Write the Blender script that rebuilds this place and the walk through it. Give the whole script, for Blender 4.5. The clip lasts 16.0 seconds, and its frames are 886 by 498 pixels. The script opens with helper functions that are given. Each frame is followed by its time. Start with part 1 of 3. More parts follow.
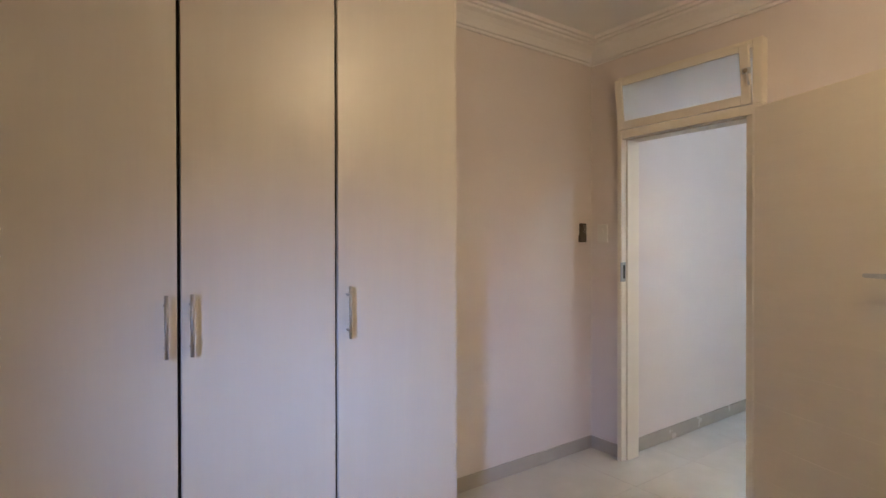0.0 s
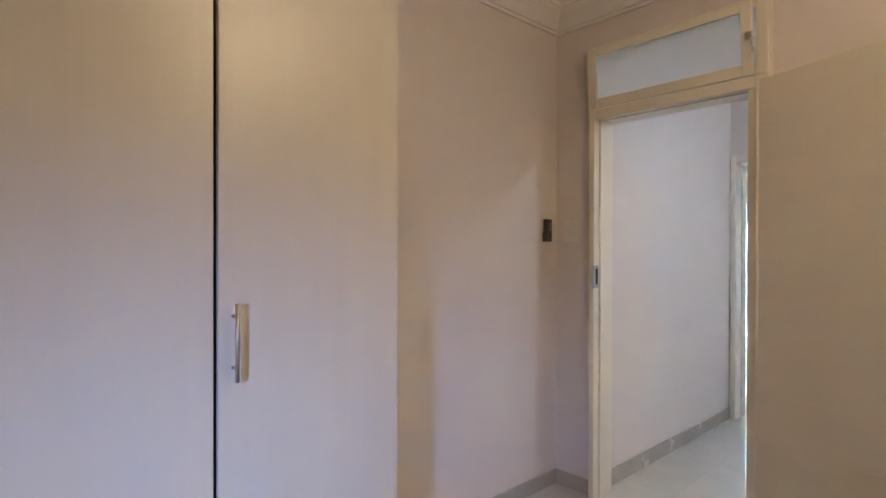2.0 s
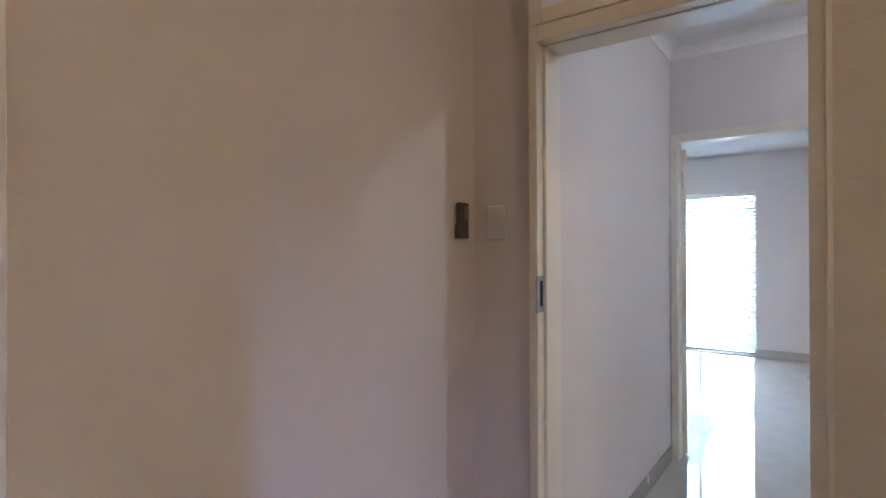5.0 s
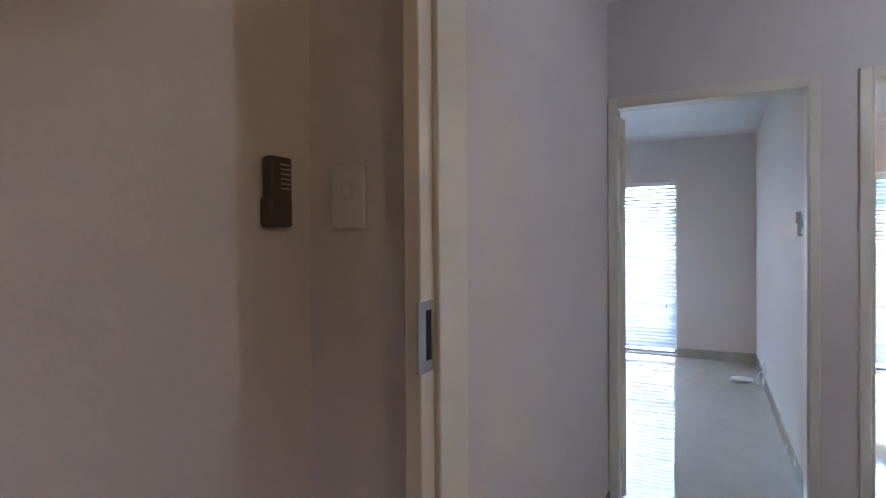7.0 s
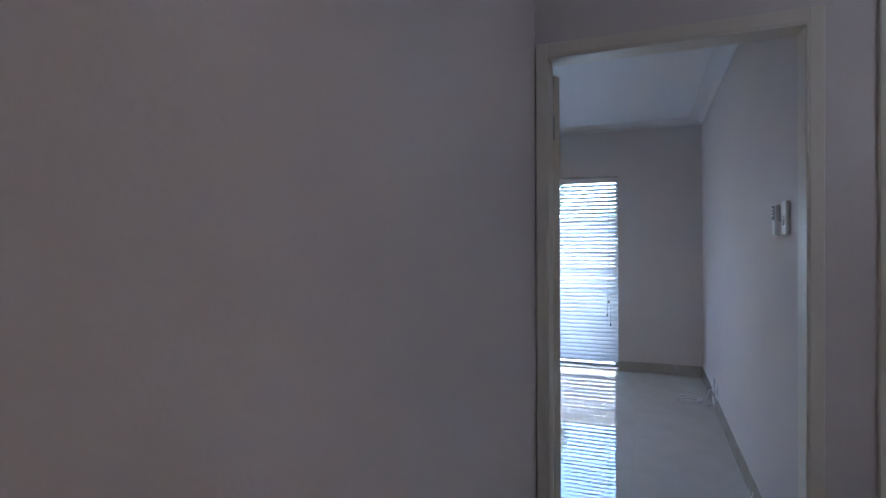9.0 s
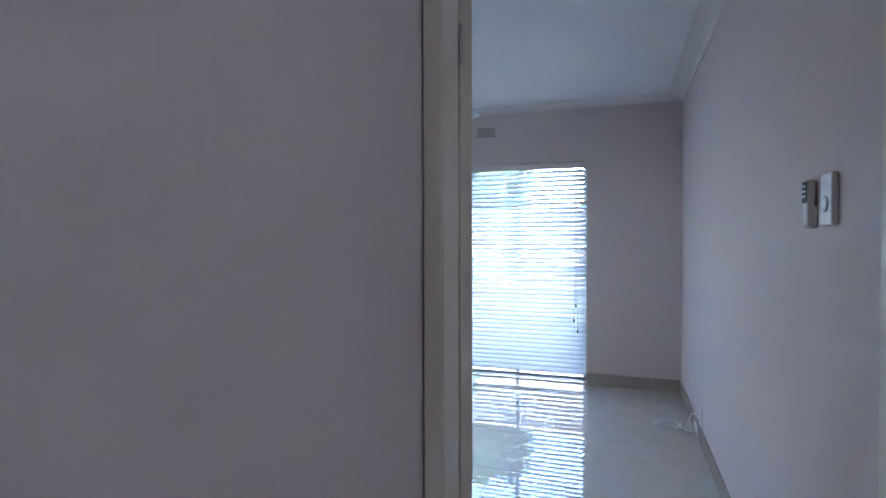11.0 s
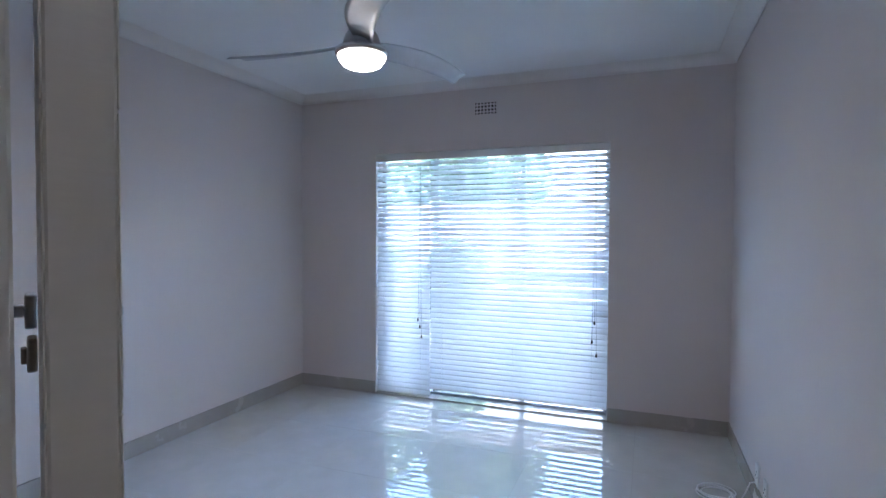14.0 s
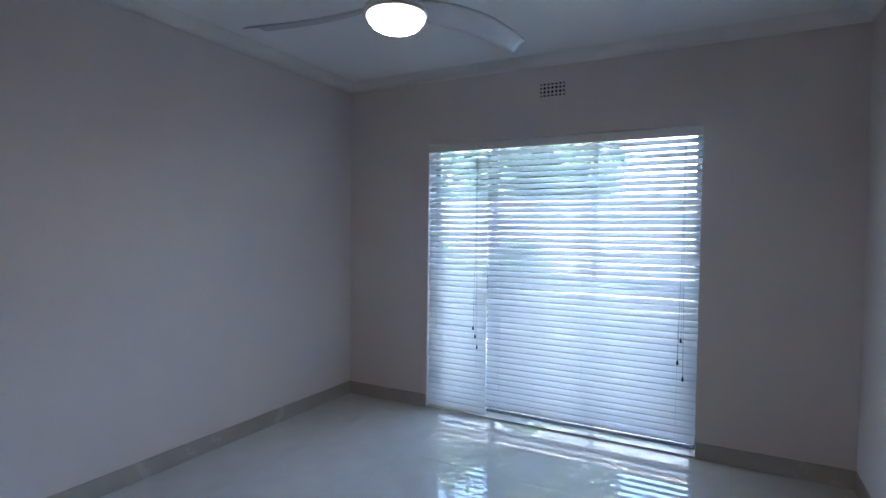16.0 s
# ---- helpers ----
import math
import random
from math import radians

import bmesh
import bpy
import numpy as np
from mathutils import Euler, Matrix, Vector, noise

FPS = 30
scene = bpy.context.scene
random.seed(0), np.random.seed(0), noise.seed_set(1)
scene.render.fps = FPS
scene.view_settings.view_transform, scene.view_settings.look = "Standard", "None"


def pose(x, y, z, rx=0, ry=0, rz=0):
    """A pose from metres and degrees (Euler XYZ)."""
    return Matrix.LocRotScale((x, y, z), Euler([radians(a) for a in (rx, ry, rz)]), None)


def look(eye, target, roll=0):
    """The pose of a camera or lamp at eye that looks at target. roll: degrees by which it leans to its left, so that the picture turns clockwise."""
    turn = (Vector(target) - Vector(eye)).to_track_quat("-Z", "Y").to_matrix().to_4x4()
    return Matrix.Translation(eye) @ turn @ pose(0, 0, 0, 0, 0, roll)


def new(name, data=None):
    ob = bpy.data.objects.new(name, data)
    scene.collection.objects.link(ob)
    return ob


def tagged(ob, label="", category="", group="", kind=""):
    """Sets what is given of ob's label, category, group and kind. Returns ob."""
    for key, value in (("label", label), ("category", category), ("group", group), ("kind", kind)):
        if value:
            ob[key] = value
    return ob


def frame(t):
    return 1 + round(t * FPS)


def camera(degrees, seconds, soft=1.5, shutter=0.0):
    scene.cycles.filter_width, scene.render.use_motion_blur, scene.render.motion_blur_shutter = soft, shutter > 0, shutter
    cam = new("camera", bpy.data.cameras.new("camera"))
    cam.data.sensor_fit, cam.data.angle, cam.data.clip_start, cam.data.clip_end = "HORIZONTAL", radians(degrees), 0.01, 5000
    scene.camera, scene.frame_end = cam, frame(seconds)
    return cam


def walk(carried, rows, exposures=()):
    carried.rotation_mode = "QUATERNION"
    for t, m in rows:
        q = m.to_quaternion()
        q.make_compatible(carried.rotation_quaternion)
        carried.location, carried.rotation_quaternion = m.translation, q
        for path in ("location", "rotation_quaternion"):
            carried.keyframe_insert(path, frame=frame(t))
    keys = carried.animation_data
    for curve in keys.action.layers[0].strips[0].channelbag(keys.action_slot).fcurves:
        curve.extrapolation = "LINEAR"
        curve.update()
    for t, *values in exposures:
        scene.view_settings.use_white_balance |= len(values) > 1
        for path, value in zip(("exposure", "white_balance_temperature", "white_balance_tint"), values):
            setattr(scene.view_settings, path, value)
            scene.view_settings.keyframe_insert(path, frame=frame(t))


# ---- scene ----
cam = camera(79.6, 16.0)
PATH = [
    (0, (0.285, -0.098, 1.357), (-1.334, 1.076, 1.343), -0.1),
    (0.5, (0.205, -0.016, 1.358), (-1.399, 1.178, 1.342), -0.1),
    (1, (0.091, 0.07, 1.364), (-1.485, 1.302, 1.346), 0.0),
    (1.5, (-0.06, 0.175, 1.36), (-1.593, 1.459, 1.347), 0.1),
    (2, (-0.198, 0.279, 1.348), (-1.682, 1.62, 1.338), 0.1),
    (2.5, (-0.351, 0.406, 1.347), (-1.788, 1.797, 1.34), 0.1),
    (3, (-0.497, 0.526, 1.348), (-1.886, 1.965, 1.342), 0.2),
    (3.5, (-0.65, 0.676, 1.344), (-1.991, 2.16, 1.349), 0.2),
    (4, (-0.783, 0.826, 1.349), (-2.062, 2.364, 1.348), 0.2),
    (4.2, (-0.819, 0.885, 1.346), (-2.077, 2.44, 1.349), 0.1),
    (6.3, (-1.235, 1.685, 1.328), (-2.227, 3.421, 1.306), -0.3),
    (6.5, (-1.266, 1.77, 1.333), (-2.226, 3.524, 1.308), -0.3),
    (7, (-1.316, 1.987, 1.344), (-2.22, 3.77, 1.322), -0.4),
    (7.5, (-1.379, 2.204, 1.333), (-2.223, 4.017, 1.314), -0.4),
    (8, (-1.405, 2.422, 1.335), (-2.191, 4.261, 1.317), -0.3),
    (8.5, (-1.413, 2.634, 1.334), (-2.154, 4.491, 1.321), -0.3),
    (9, (-1.41, 2.825, 1.34), (-2.125, 4.693, 1.325), -0.3),
    (11.5, (-1.389, 3.903, 1.342), (-2.011, 5.804, 1.302), -0.1),
    (12, (-1.394, 4.084, 1.350), (-2.009, 5.987, 1.309), -0.1),
    (12.5, (-1.377, 4.264, 1.35), (-2.0, 6.164, 1.31), 0.0),
    (13, (-1.367, 4.407, 1.353), (-2.002, 6.303, 1.311), 0.0),
    (13.5, (-1.384, 4.543, 1.355), (-2.067, 6.423, 1.311), 0.2),
    (14, (-1.431, 4.683, 1.374), (-2.147, 6.55, 1.32), 0.3),
    (14.5, (-1.451, 4.793, 1.369), (-2.196, 6.649, 1.32), 0.4),
    (15, (-1.487, 4.923, 1.378), (-2.286, 6.756, 1.326), 0.5),
    (15.5, (-1.518, 5.034, 1.384), (-2.388, 6.834, 1.328), 0.8),
    (16, (-1.546, 5.138, 1.389), (-2.488, 6.901, 1.322), 0.7),
]
EXPOSURES = [(0, 7.3, 6100, 7), (4.2, 7.1, 5800, 9), (6.5, 6.4, 5800, 12), (7.0, 6.2, 5800, 12), (7.5, 5.95, 5750, 12), (8.0, 5.75, 5700, 13), (9.0, 5.25, 5620, 15), (11.5, 5.75, 5560, 15), (12.5, 5.7, 5560, 16), (14.5, 5.3, 5640, 15), (15.5, 4.95, 5700, 14), (16, 4.98, 5740, 14)]
walk(cam, [(t, look(e, g, r)) for t, e, g, r in PATH], EXPOSURES)
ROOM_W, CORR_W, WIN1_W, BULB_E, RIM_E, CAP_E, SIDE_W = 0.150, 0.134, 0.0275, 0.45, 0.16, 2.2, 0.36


# ---------------------------------------------------------------- light
SUN_EL, SUN_AZ = radians(50), radians(100)
world = bpy.data.worlds.new("daylight")
scene.world = world
world.use_nodes = True
wn = world.node_tree
sky = wn.nodes.new("ShaderNodeTexSky")
sky.sky_type = "NISHITA"
sky.sun_disc = False
sky.sun_elevation, sky.sun_rotation = SUN_EL, SUN_AZ
wn.links.new(sky.outputs[0], wn.nodes["Background"].inputs[0])
wn.nodes["Background"].inputs[1].default_value = 0.15


def lamp(name, kind, m, power, colour, size=0.1, size_y=None, spread=None):
    data = bpy.data.lights.new(name, kind)
    data.energy, data.color = power, colour
    if kind == "AREA":
        data.size = size
        if size_y:
            data.shape, data.size_y = "RECTANGLE", size_y
        if spread:
            data.spread = radians(spread)
    elif kind == "POINT":
        data.shadow_soft_size = size
    elif kind == "SUN":
        data.angle = size
    ob = new(name, data)
    ob.matrix_world = m
    return ob


sun_dir = Vector((math.sin(SUN_AZ) * math.cos(SUN_EL), math.cos(SUN_AZ) * math.cos(SUN_EL), math.sin(SUN_EL)))
lamp("sun", "SUN", look(sun_dir * 30, (0, 0, 0)), 3.4, (1, 0.96, 0.90), radians(0.5))
FAN = Vector((-2.616, 6.762, 0))
lamp("bedroom_bulb", "POINT", pose(0.15, 1.50, 2.50), ROOM_W, (1, 0.69, 0.40), 0.10)
lamp("corridor_bulb", "POINT", pose(0.05, 3.60, 2.50), CORR_W, (0.90, 0.93, 1.0), 0.035)
# unseen bluish lamp added for window light, narrowed and aimed at the wardrobe
lamp("bedroom_sky_stand_in", "AREA", look((1.05, -2.03, 1.55), (-1.553, 0.76, 0.68)), WIN1_W, (0.42, 0.56, 1.0), 0.45, 0.55, 27)
# fill added to brighten the side room; no known lamp there
lamp("side_room_fill", "POINT", pose(0.85, 6.8, 2.42), SIDE_W, (1, 0.80, 0.66), 0.06)


# ---------------------------------------------------------------- materials
def principled(name, rough=0.5, metal=0.0):
    m = bpy.data.materials.new(name)
    m.use_nodes = True
    b = m.node_tree.nodes["Principled BSDF"]
    b.inputs["Roughness"].default_value = rough
    b.inputs["Metallic"].default_value = metal
    return m, m.node_tree, b


def surface(name, a, b, rough=0.5, metal=0.0, grain=40.0, blotch=1.5, bump=0.05, stretch=(1, 1, 1), rough_var=0.08, spec=0.5, per_piece=0.0):
    """Two-scale paint, stone or wood: a blotch between colours a and b, fine grain in relief and gloss."""
    m, nt, p = principled(name, rough, metal)
    L, N = nt.links.new, nt.nodes.new
    co = N("ShaderNodeTexCoord")
    mp = N("ShaderNodeMapping")
    mp.inputs["Scale"].default_value = stretch
    L(co.outputs["Object"], mp.inputs[0])
    n1 = N("ShaderNodeTexNoise")
    n1.inputs["Scale"].default_value, n1.inputs["Detail"].default_value = blotch, 4
    n2 = N("ShaderNodeTexNoise")
    n2.inputs["Scale"].default_value, n2.inputs["Detail"].default_value = grain, 3
    L(mp.outputs[0], n1.inputs["Vector"])
    L(mp.outputs[0], n2.inputs["Vector"])
    fac = N("ShaderNodeMath")
    fac.operation = "MULTIPLY_ADD"
    L(n2.outputs[0], fac.inputs[0])
    fac.inputs[1].default_value = 0.45
    L(n1.outputs[0], fac.inputs[2])
    rng = N("ShaderNodeMapRange")
    rng.inputs[1].default_value, rng.inputs[2].default_value = 0.45, 1.0
    L(fac.outputs[0], rng.inputs[0])
    mix = N("ShaderNodeMix")
    mix.data_type = "RGBA"
    mix.inputs[6].default_value, mix.inputs[7].default_value = (*a, 1), (*b, 1)
    L(rng.outputs[0], mix.inputs[0])
    out = mix.outputs[2]
    if per_piece:
        info = N("ShaderNodeObjectInfo")
        hsv = N("ShaderNodeHueSaturation")
        vr = N("ShaderNodeMapRange")
        vr.inputs[3].default_value, vr.inputs[4].default_value = 1 - per_piece, 1 + per_piece
        L(info.outputs["Random"], vr.inputs[0])
        L(vr.outputs[0], hsv.inputs["Value"])
        L(out, hsv.inputs["Color"])
        out = hsv.outputs[0]
    L(out, p.inputs["Base Color"])
    rr = N("ShaderNodeMapRange")
    rr.inputs[3].default_value, rr.inputs[4].default_value = max(0.02, rough - rough_var), rough + rough_var
    L(n1.outputs[0], rr.inputs[0])
    L(rr.outputs[0], p.inputs["Roughness"])
    p.inputs["Specular IOR Level"].default_value = spec
    if bump:
        bp = N("ShaderNodeBump")
        bp.inputs["Strength"].default_value, bp.inputs["Distance"].default_value = bump, 0.004
        L(n2.outputs[0], bp.inputs["Height"])
        L(bp.outputs[0], p.inputs["Normal"])
    return m


def glow(name, colour, strength):
    m, nt, p = principled(name, 0.4)
    p.inputs["Base Color"].default_value = (0.9, 0.9, 0.88, 1)
    p.inputs["Emission Color"].default_value = (*colour, 1)
    p.inputs["Emission Strength"].default_value = strength
    return m


def thin_glass(name):
    m = bpy.data.materials.new(name)
    m.use_nodes = True
    nt = m.node_tree
    nt.nodes.clear()
    out, mix = nt.nodes.new("ShaderNodeOutputMaterial"), nt.nodes.new("ShaderNodeMixShader")
    tr, gl, fr = nt.nodes.new("ShaderNodeBsdfTransparent"), nt.nodes.new("ShaderNodeBsdfGlossy"), nt.nodes.new("ShaderNodeFresnel")
    gl.inputs["Roughness"].default_value = 0.01
    tr.inputs[0].default_value = (0.93, 0.97, 0.96, 1)
    nt.links.new(fr.outputs[0], mix.inputs[0])
    nt.links.new(tr.outputs[0], mix.inputs[1])
    nt.links.new(gl.outputs[0], mix.inputs[2])
    nt.links.new(mix.outputs[0], out.inputs[0])
    return m


def slat_material(name):
    """White lacquered slat, thin enough to let some daylight through."""
    m = surface(name, (0.80, 0.82, 0.84), (0.86, 0.87, 0.88), 0.35, grain=60, blotch=3, bump=0.03)
    nt = m.node_tree
    p, out = nt.nodes["Principled BSDF"], nt.nodes["Material Output"]
    mix, tl = nt.nodes.new("ShaderNodeMixShader"), nt.nodes.new("ShaderNodeBsdfTranslucent")
    tl.inputs[0].default_value = (0.88, 0.92, 0.96, 1)
    mix.inputs[0].default_value = 0.43
    nt.links.new(p.outputs[0], mix.inputs[1])
    nt.links.new(tl.outputs[0], mix.inputs[2])
    nt.links.new(mix.outputs[0], out.inputs[0])
    return m


WALL = surface("wall_paint", (0.690, 0.634, 0.608), (0.730, 0.672, 0.646), 0.62, grain=90, blotch=1.2, bump=0.12, spec=0.35)
CEIL = surface("ceiling_paint", (0.82, 0.82, 0.815), (0.85, 0.85, 0.845), 0.75, grain=70, blotch=1.0, bump=0.08, spec=0.2)
CORNICE = surface("cornice_paint", (0.77, 0.75, 0.73), (0.82, 0.80, 0.78), 0.6, grain=60, blotch=2, bump=0.06, spec=0.3)
TILE = surface("polished_tile", (0.52, 0.515, 0.485), (0.60, 0.595, 0.565), 0.020, grain=220, blotch=5, bump=0.001, rough_var=0.008, per_piece=0.02)
GROUT = surface("grout", (0.34, 0.33, 0.31), (0.42, 0.41, 0.39), 0.9, grain=120, bump=0.1)
SKIRT = surface("skirting_tile", (0.40, 0.375, 0.335), (0.46, 0.43, 0.39), 0.25, grain=180, blotch=6, bump=0.01)
STEEL_PAINT = surface("cream_gloss_enamel", (0.74, 0.685, 0.585), (0.78, 0.725, 0.625), 0.34, grain=60, blotch=0.8, bump=0.03, rough_var=0.03)
LEAF = surface("cream_door_enamel", (0.70, 0.64, 0.53), (0.74, 0.675, 0.565), 0.40, grain=35, blotch=2.5, bump=0.07, stretch=(1, 1, 6))
WARD = surface("cream_wardrobe_board", (0.725, 0.69, 0.625), (0.755, 0.72, 0.655), 0.36, grain=9, blotch=1.2, bump=0.05, stretch=(9, 9, 0.5), rough_var=0.04, spec=0.75)
# near-black carcass colour: paints in the shade between the wardrobe doors
WARD_GAP_SHADE = surface("carcass_gap_shade", (0.012, 0.010, 0.009), (0.02, 0.017, 0.015), 0.7)
NICKEL = surface("brushed_nickel", (0.50, 0.50, 0.49), (0.60, 0.60, 0.59), 0.32, 1.0, grain=90, blotch=8, bump=0.03, stretch=(6, 6, 1))
BRASSY = surface("satin_bronze", (0.36, 0.31, 0.24), (0.44, 0.38, 0.30), 0.35, 1.0, grain=80, blotch=8, bump=0.03)
CHROME = surface("satin_chrome", (0.62, 0.61, 0.60), (0.70, 0.69, 0.68), 0.22, 1.0, grain=60, blotch=6, bump=0.01)
SILVER = surface("silver_fan_paint", (0.46, 0.47, 0.49), (0.53, 0.54, 0.56), 0.33, 0.25, grain=60, blotch=6, bump=0.02)
WHITE = surface("white_plastic", (0.76, 0.76, 0.75), (0.81, 0.81, 0.80), 0.32, grain=80, blotch=6, bump=0.02)
DARK = surface("black_plastic", (0.025, 0.022, 0.02), (0.045, 0.04, 0.036), 0.42, grain=90, blotch=8, bump=0.03)
PLATE = surface("ivory_plastic", (0.68, 0.66, 0.62), (0.72, 0.70, 0.66), 0.35, grain=80, blotch=6, bump=0.02)
BROWN = surface("dark_brown_plastic", (0.055, 0.042, 0.032), (0.075, 0.058, 0.045), 0.4, grain=90, blotch=8, bump=0.03)
# near-black colour for the shade inside holes that are not cut
HOLE_SHADE = surface("painted_hole_shade", (0.006, 0.006, 0.006), (0.01, 0.01, 0.01), 0.9, bump=0)
PRINT = surface("pale_print", (0.62, 0.60, 0.57), (0.7, 0.68, 0.65), 0.5, bump=0)
ALU = surface("grey_aluminium", (0.30, 0.31, 0.32), (0.36, 0.37, 0.38), 0.4, 0.6, grain=70, blotch=5, bump=0.03)
SLAT = slat_material("white_slat")
CORD = surface("grey_cord", (0.40, 0.42, 0.44), (0.5, 0.52, 0.54), 0.8, grain=200, bump=0.1)
GLASS = thin_glass("window_glass")
BULB = glow("lit_opal_glass", (1, 0.88, 0.72), RIM_E)
CAP = glow("lit_opal_cap", (1, 0.87, 0.70), CAP_E)
LED = glow("lit_led_diffuser", (0.92, 0.95, 1.0), BULB_E)
WARMBULB = glow("lit_warm_diffuser", (1, 0.74, 0.46), BULB_E)
PAVE = surface("concrete_paving", (0.40, 0.40, 0.385), (0.50, 0.50, 0.48), 0.85, grain=30, blotch=2, bump=0.25, per_piece=0.06)
PLASTER = surface("garden_plaster", (0.52, 0.46, 0.41), (0.60, 0.54, 0.48), 0.8, grain=25, blotch=1.5, bump=0.3)
SOIL = surface("garden_soil", (0.10, 0.08, 0.06), (0.17, 0.14, 0.10), 0.95, grain=20, blotch=1, bump=0.4)
LEAVES = surface("garden_leaves", (0.045, 0.085, 0.035), (0.10, 0.16, 0.06), 0.5, grain=14, blotch=2, bump=0.1)
BARK = surface("bark", (0.10, 0.075, 0.055), (0.18, 0.14, 0.10), 0.9, grain=30, blotch=4, bump=0.4, stretch=(1, 1, 0.3))
BRICKRED = surface("terracotta_coping", (0.40, 0.33, 0.28), (0.47, 0.39, 0.33), 0.8, grain=30, blotch=3, bump=0.2)
ROOFING = surface("roof_board", (0.30, 0.29, 0.28), (0.38, 0.37, 0.36), 0.9, grain=20, blotch=2, bump=0.2)
frosted, fnt, fp = principled("frosted_glass", 0.45)
fp.inputs["Base Color"].default_value = (0.93, 0.95, 0.97, 1)
fp.inputs["Transmission Weight"].default_value = 0.85
fno = fnt.nodes.new("ShaderNodeTexNoise")
fno.inputs["Scale"].default_value = 120
fbu = fnt.nodes.new("ShaderNodeBump")
fbu.inputs["Strength"].default_value = 0.25
fnt.links.new(fno.outputs[0], fbu.inputs["Height"])
fnt.links.new(fbu.outputs[0], fp.inputs["Normal"])


# opaque grey: lets no sky light through the unseen bedroom window
opaque_pane = surface("opaque_grey_pane", (0.30, 0.33, 0.36), (0.34, 0.37, 0.40), 0.5, grain=120, bump=0.1)


# ---------------------------------------------------------------- mesh helpers
def box(bm, x0, x1, y0, y1, z0, z1, bevel=0.0, seg=1, m=None):
    g = bmesh.ops.create_cube(bm, size=1)
    vs = g["verts"]
    for v in vs:
        v.co = Vector(((x0 + x1) / 2 + v.co.x * (x1 - x0), (y0 + y1) / 2 + v.co.y * (y1 - y0), (z0 + z1) / 2 + v.co.z * (z1 - z0)))
    if bevel:
        es = list({e for v in vs for e in v.link_edges})
        r = bmesh.ops.bevel(bm, geom=es, offset=bevel, segments=seg, affect="EDGES", profile=0.5)
        vs = list({v for f in r["faces"] for v in f.verts} | {v for v in vs if v.is_valid})
    if m is not None:
        bmesh.ops.transform(bm, matrix=m, verts=vs)
    return vs


def boxed(*dims, bevel=0.0, seg=1, m=None):
    bm = bmesh.new()
    box(bm, *dims, bevel=bevel, seg=seg, m=m)
    return bm


def lathe(profile, n=32, m=None):
    """A turned solid from (radius, height) pairs."""
    bm = bmesh.new()
    rings = [[bm.verts.new((r * math.cos(2 * math.pi * i / n), r * math.sin(2 * math.pi * i / n), z)) for i in range(n)] for r, z in profile]
    for a, b in zip(rings, rings[1:]):
        for i in range(n):
            bm.faces.new((a[i], a[(i + 1) % n], b[(i + 1) % n], b[i]))
    bm.faces.new(rings[0][::-1])
    bm.faces.new(rings[-1])
    if m is not None:
        bmesh.ops.transform(bm, matrix=m, verts=bm.verts)
    bmesh.ops.recalc_face_normals(bm, faces=bm.faces)
    return bm


def tube(points, r, n=8):
    """A round cord or bar along points."""
    bm = bmesh.new()
    pts = [Vector(p) for p in points]
    rings = []
    for i, p in enumerate(pts):
        d = (pts[min(i + 1, len(pts) - 1)] - pts[max(i - 1, 0)]).normalized()
        q = d.to_track_quat("Z", "Y")
        rings.append([bm.verts.new(p + q @ Vector((r * math.cos(2 * math.pi * k / n), r * math.sin(2 * math.pi * k / n), 0))) for k in range(n)])
    for a, b in zip(rings, rings[1:]):
        for k in range(n):
            bm.faces.new((a[k], a[(k + 1) % n], b[(k + 1) % n], b[k]))
    bm.faces.new(rings[0][::-1])
    bm.faces.new(rings[-1])
    bmesh.ops.recalc_face_normals(bm, faces=bm.faces)
    return bm


def mesh_of(name, bm, material, smooth=False):
    me = bpy.data.meshes.new(name)
    bm.to_mesh(me)
    bm.free()
    me.materials.append(material)
    if smooth:
        for p in me.polygons:
            p.use_smooth = True
    return me


def part(name, bm, material, parent, label="", smooth=False):
    ob = new(name, mesh_of(name, bm, material, smooth))
    ob.parent = parent
    if label:
        tagged(ob, label)
    return ob


def thing(name, label, category, at=(0, 0, 0), rz=0.0, group=""):
    e = new(name)
    e.empty_display_size = 0.1
    e.matrix_basis = pose(*at, 0, 0, rz)
    return tagged(e, label, category, group)


def structure(name, bm, material, label="", smooth=False):
    return tagged(new(name, mesh_of(name, bm, material, smooth)), label, kind="structure")


def boxes_mesh(rows):
    bm = bmesh.new()
    for r in rows:
        box(bm, *r)
    return bm


# ---------------------------------------------------------------- plan (metres)
R1 = (-2.02, 1.60, -1.95, 2.80)         # bedroom with the wardrobe: x0, x1, y0, y1
CO = (-1.787, 1.30, 2.925, 4.757)       # corridor
R2 = (-4.362, -0.888, 4.870, 8.747)      # bedroom with the fan
R3 = (-0.778, 2.40, 4.870, 8.747)        # bedroom beside it
H1, HC, H2, H3 = 2.69, 2.61, 2.590, 2.590
TOP = 2.85
D1 = (-1.775, -0.927)                   # outer width of the door frames
D2 = (-1.784, -0.903)
D3 = (-0.770, 0.086)
DZ = 2.06
W2 = (-3.609, -1.687, 2.060)            # window openings: x0, x1, head
W3 = (0.110, 1.95, 2.03)
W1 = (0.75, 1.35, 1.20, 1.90)

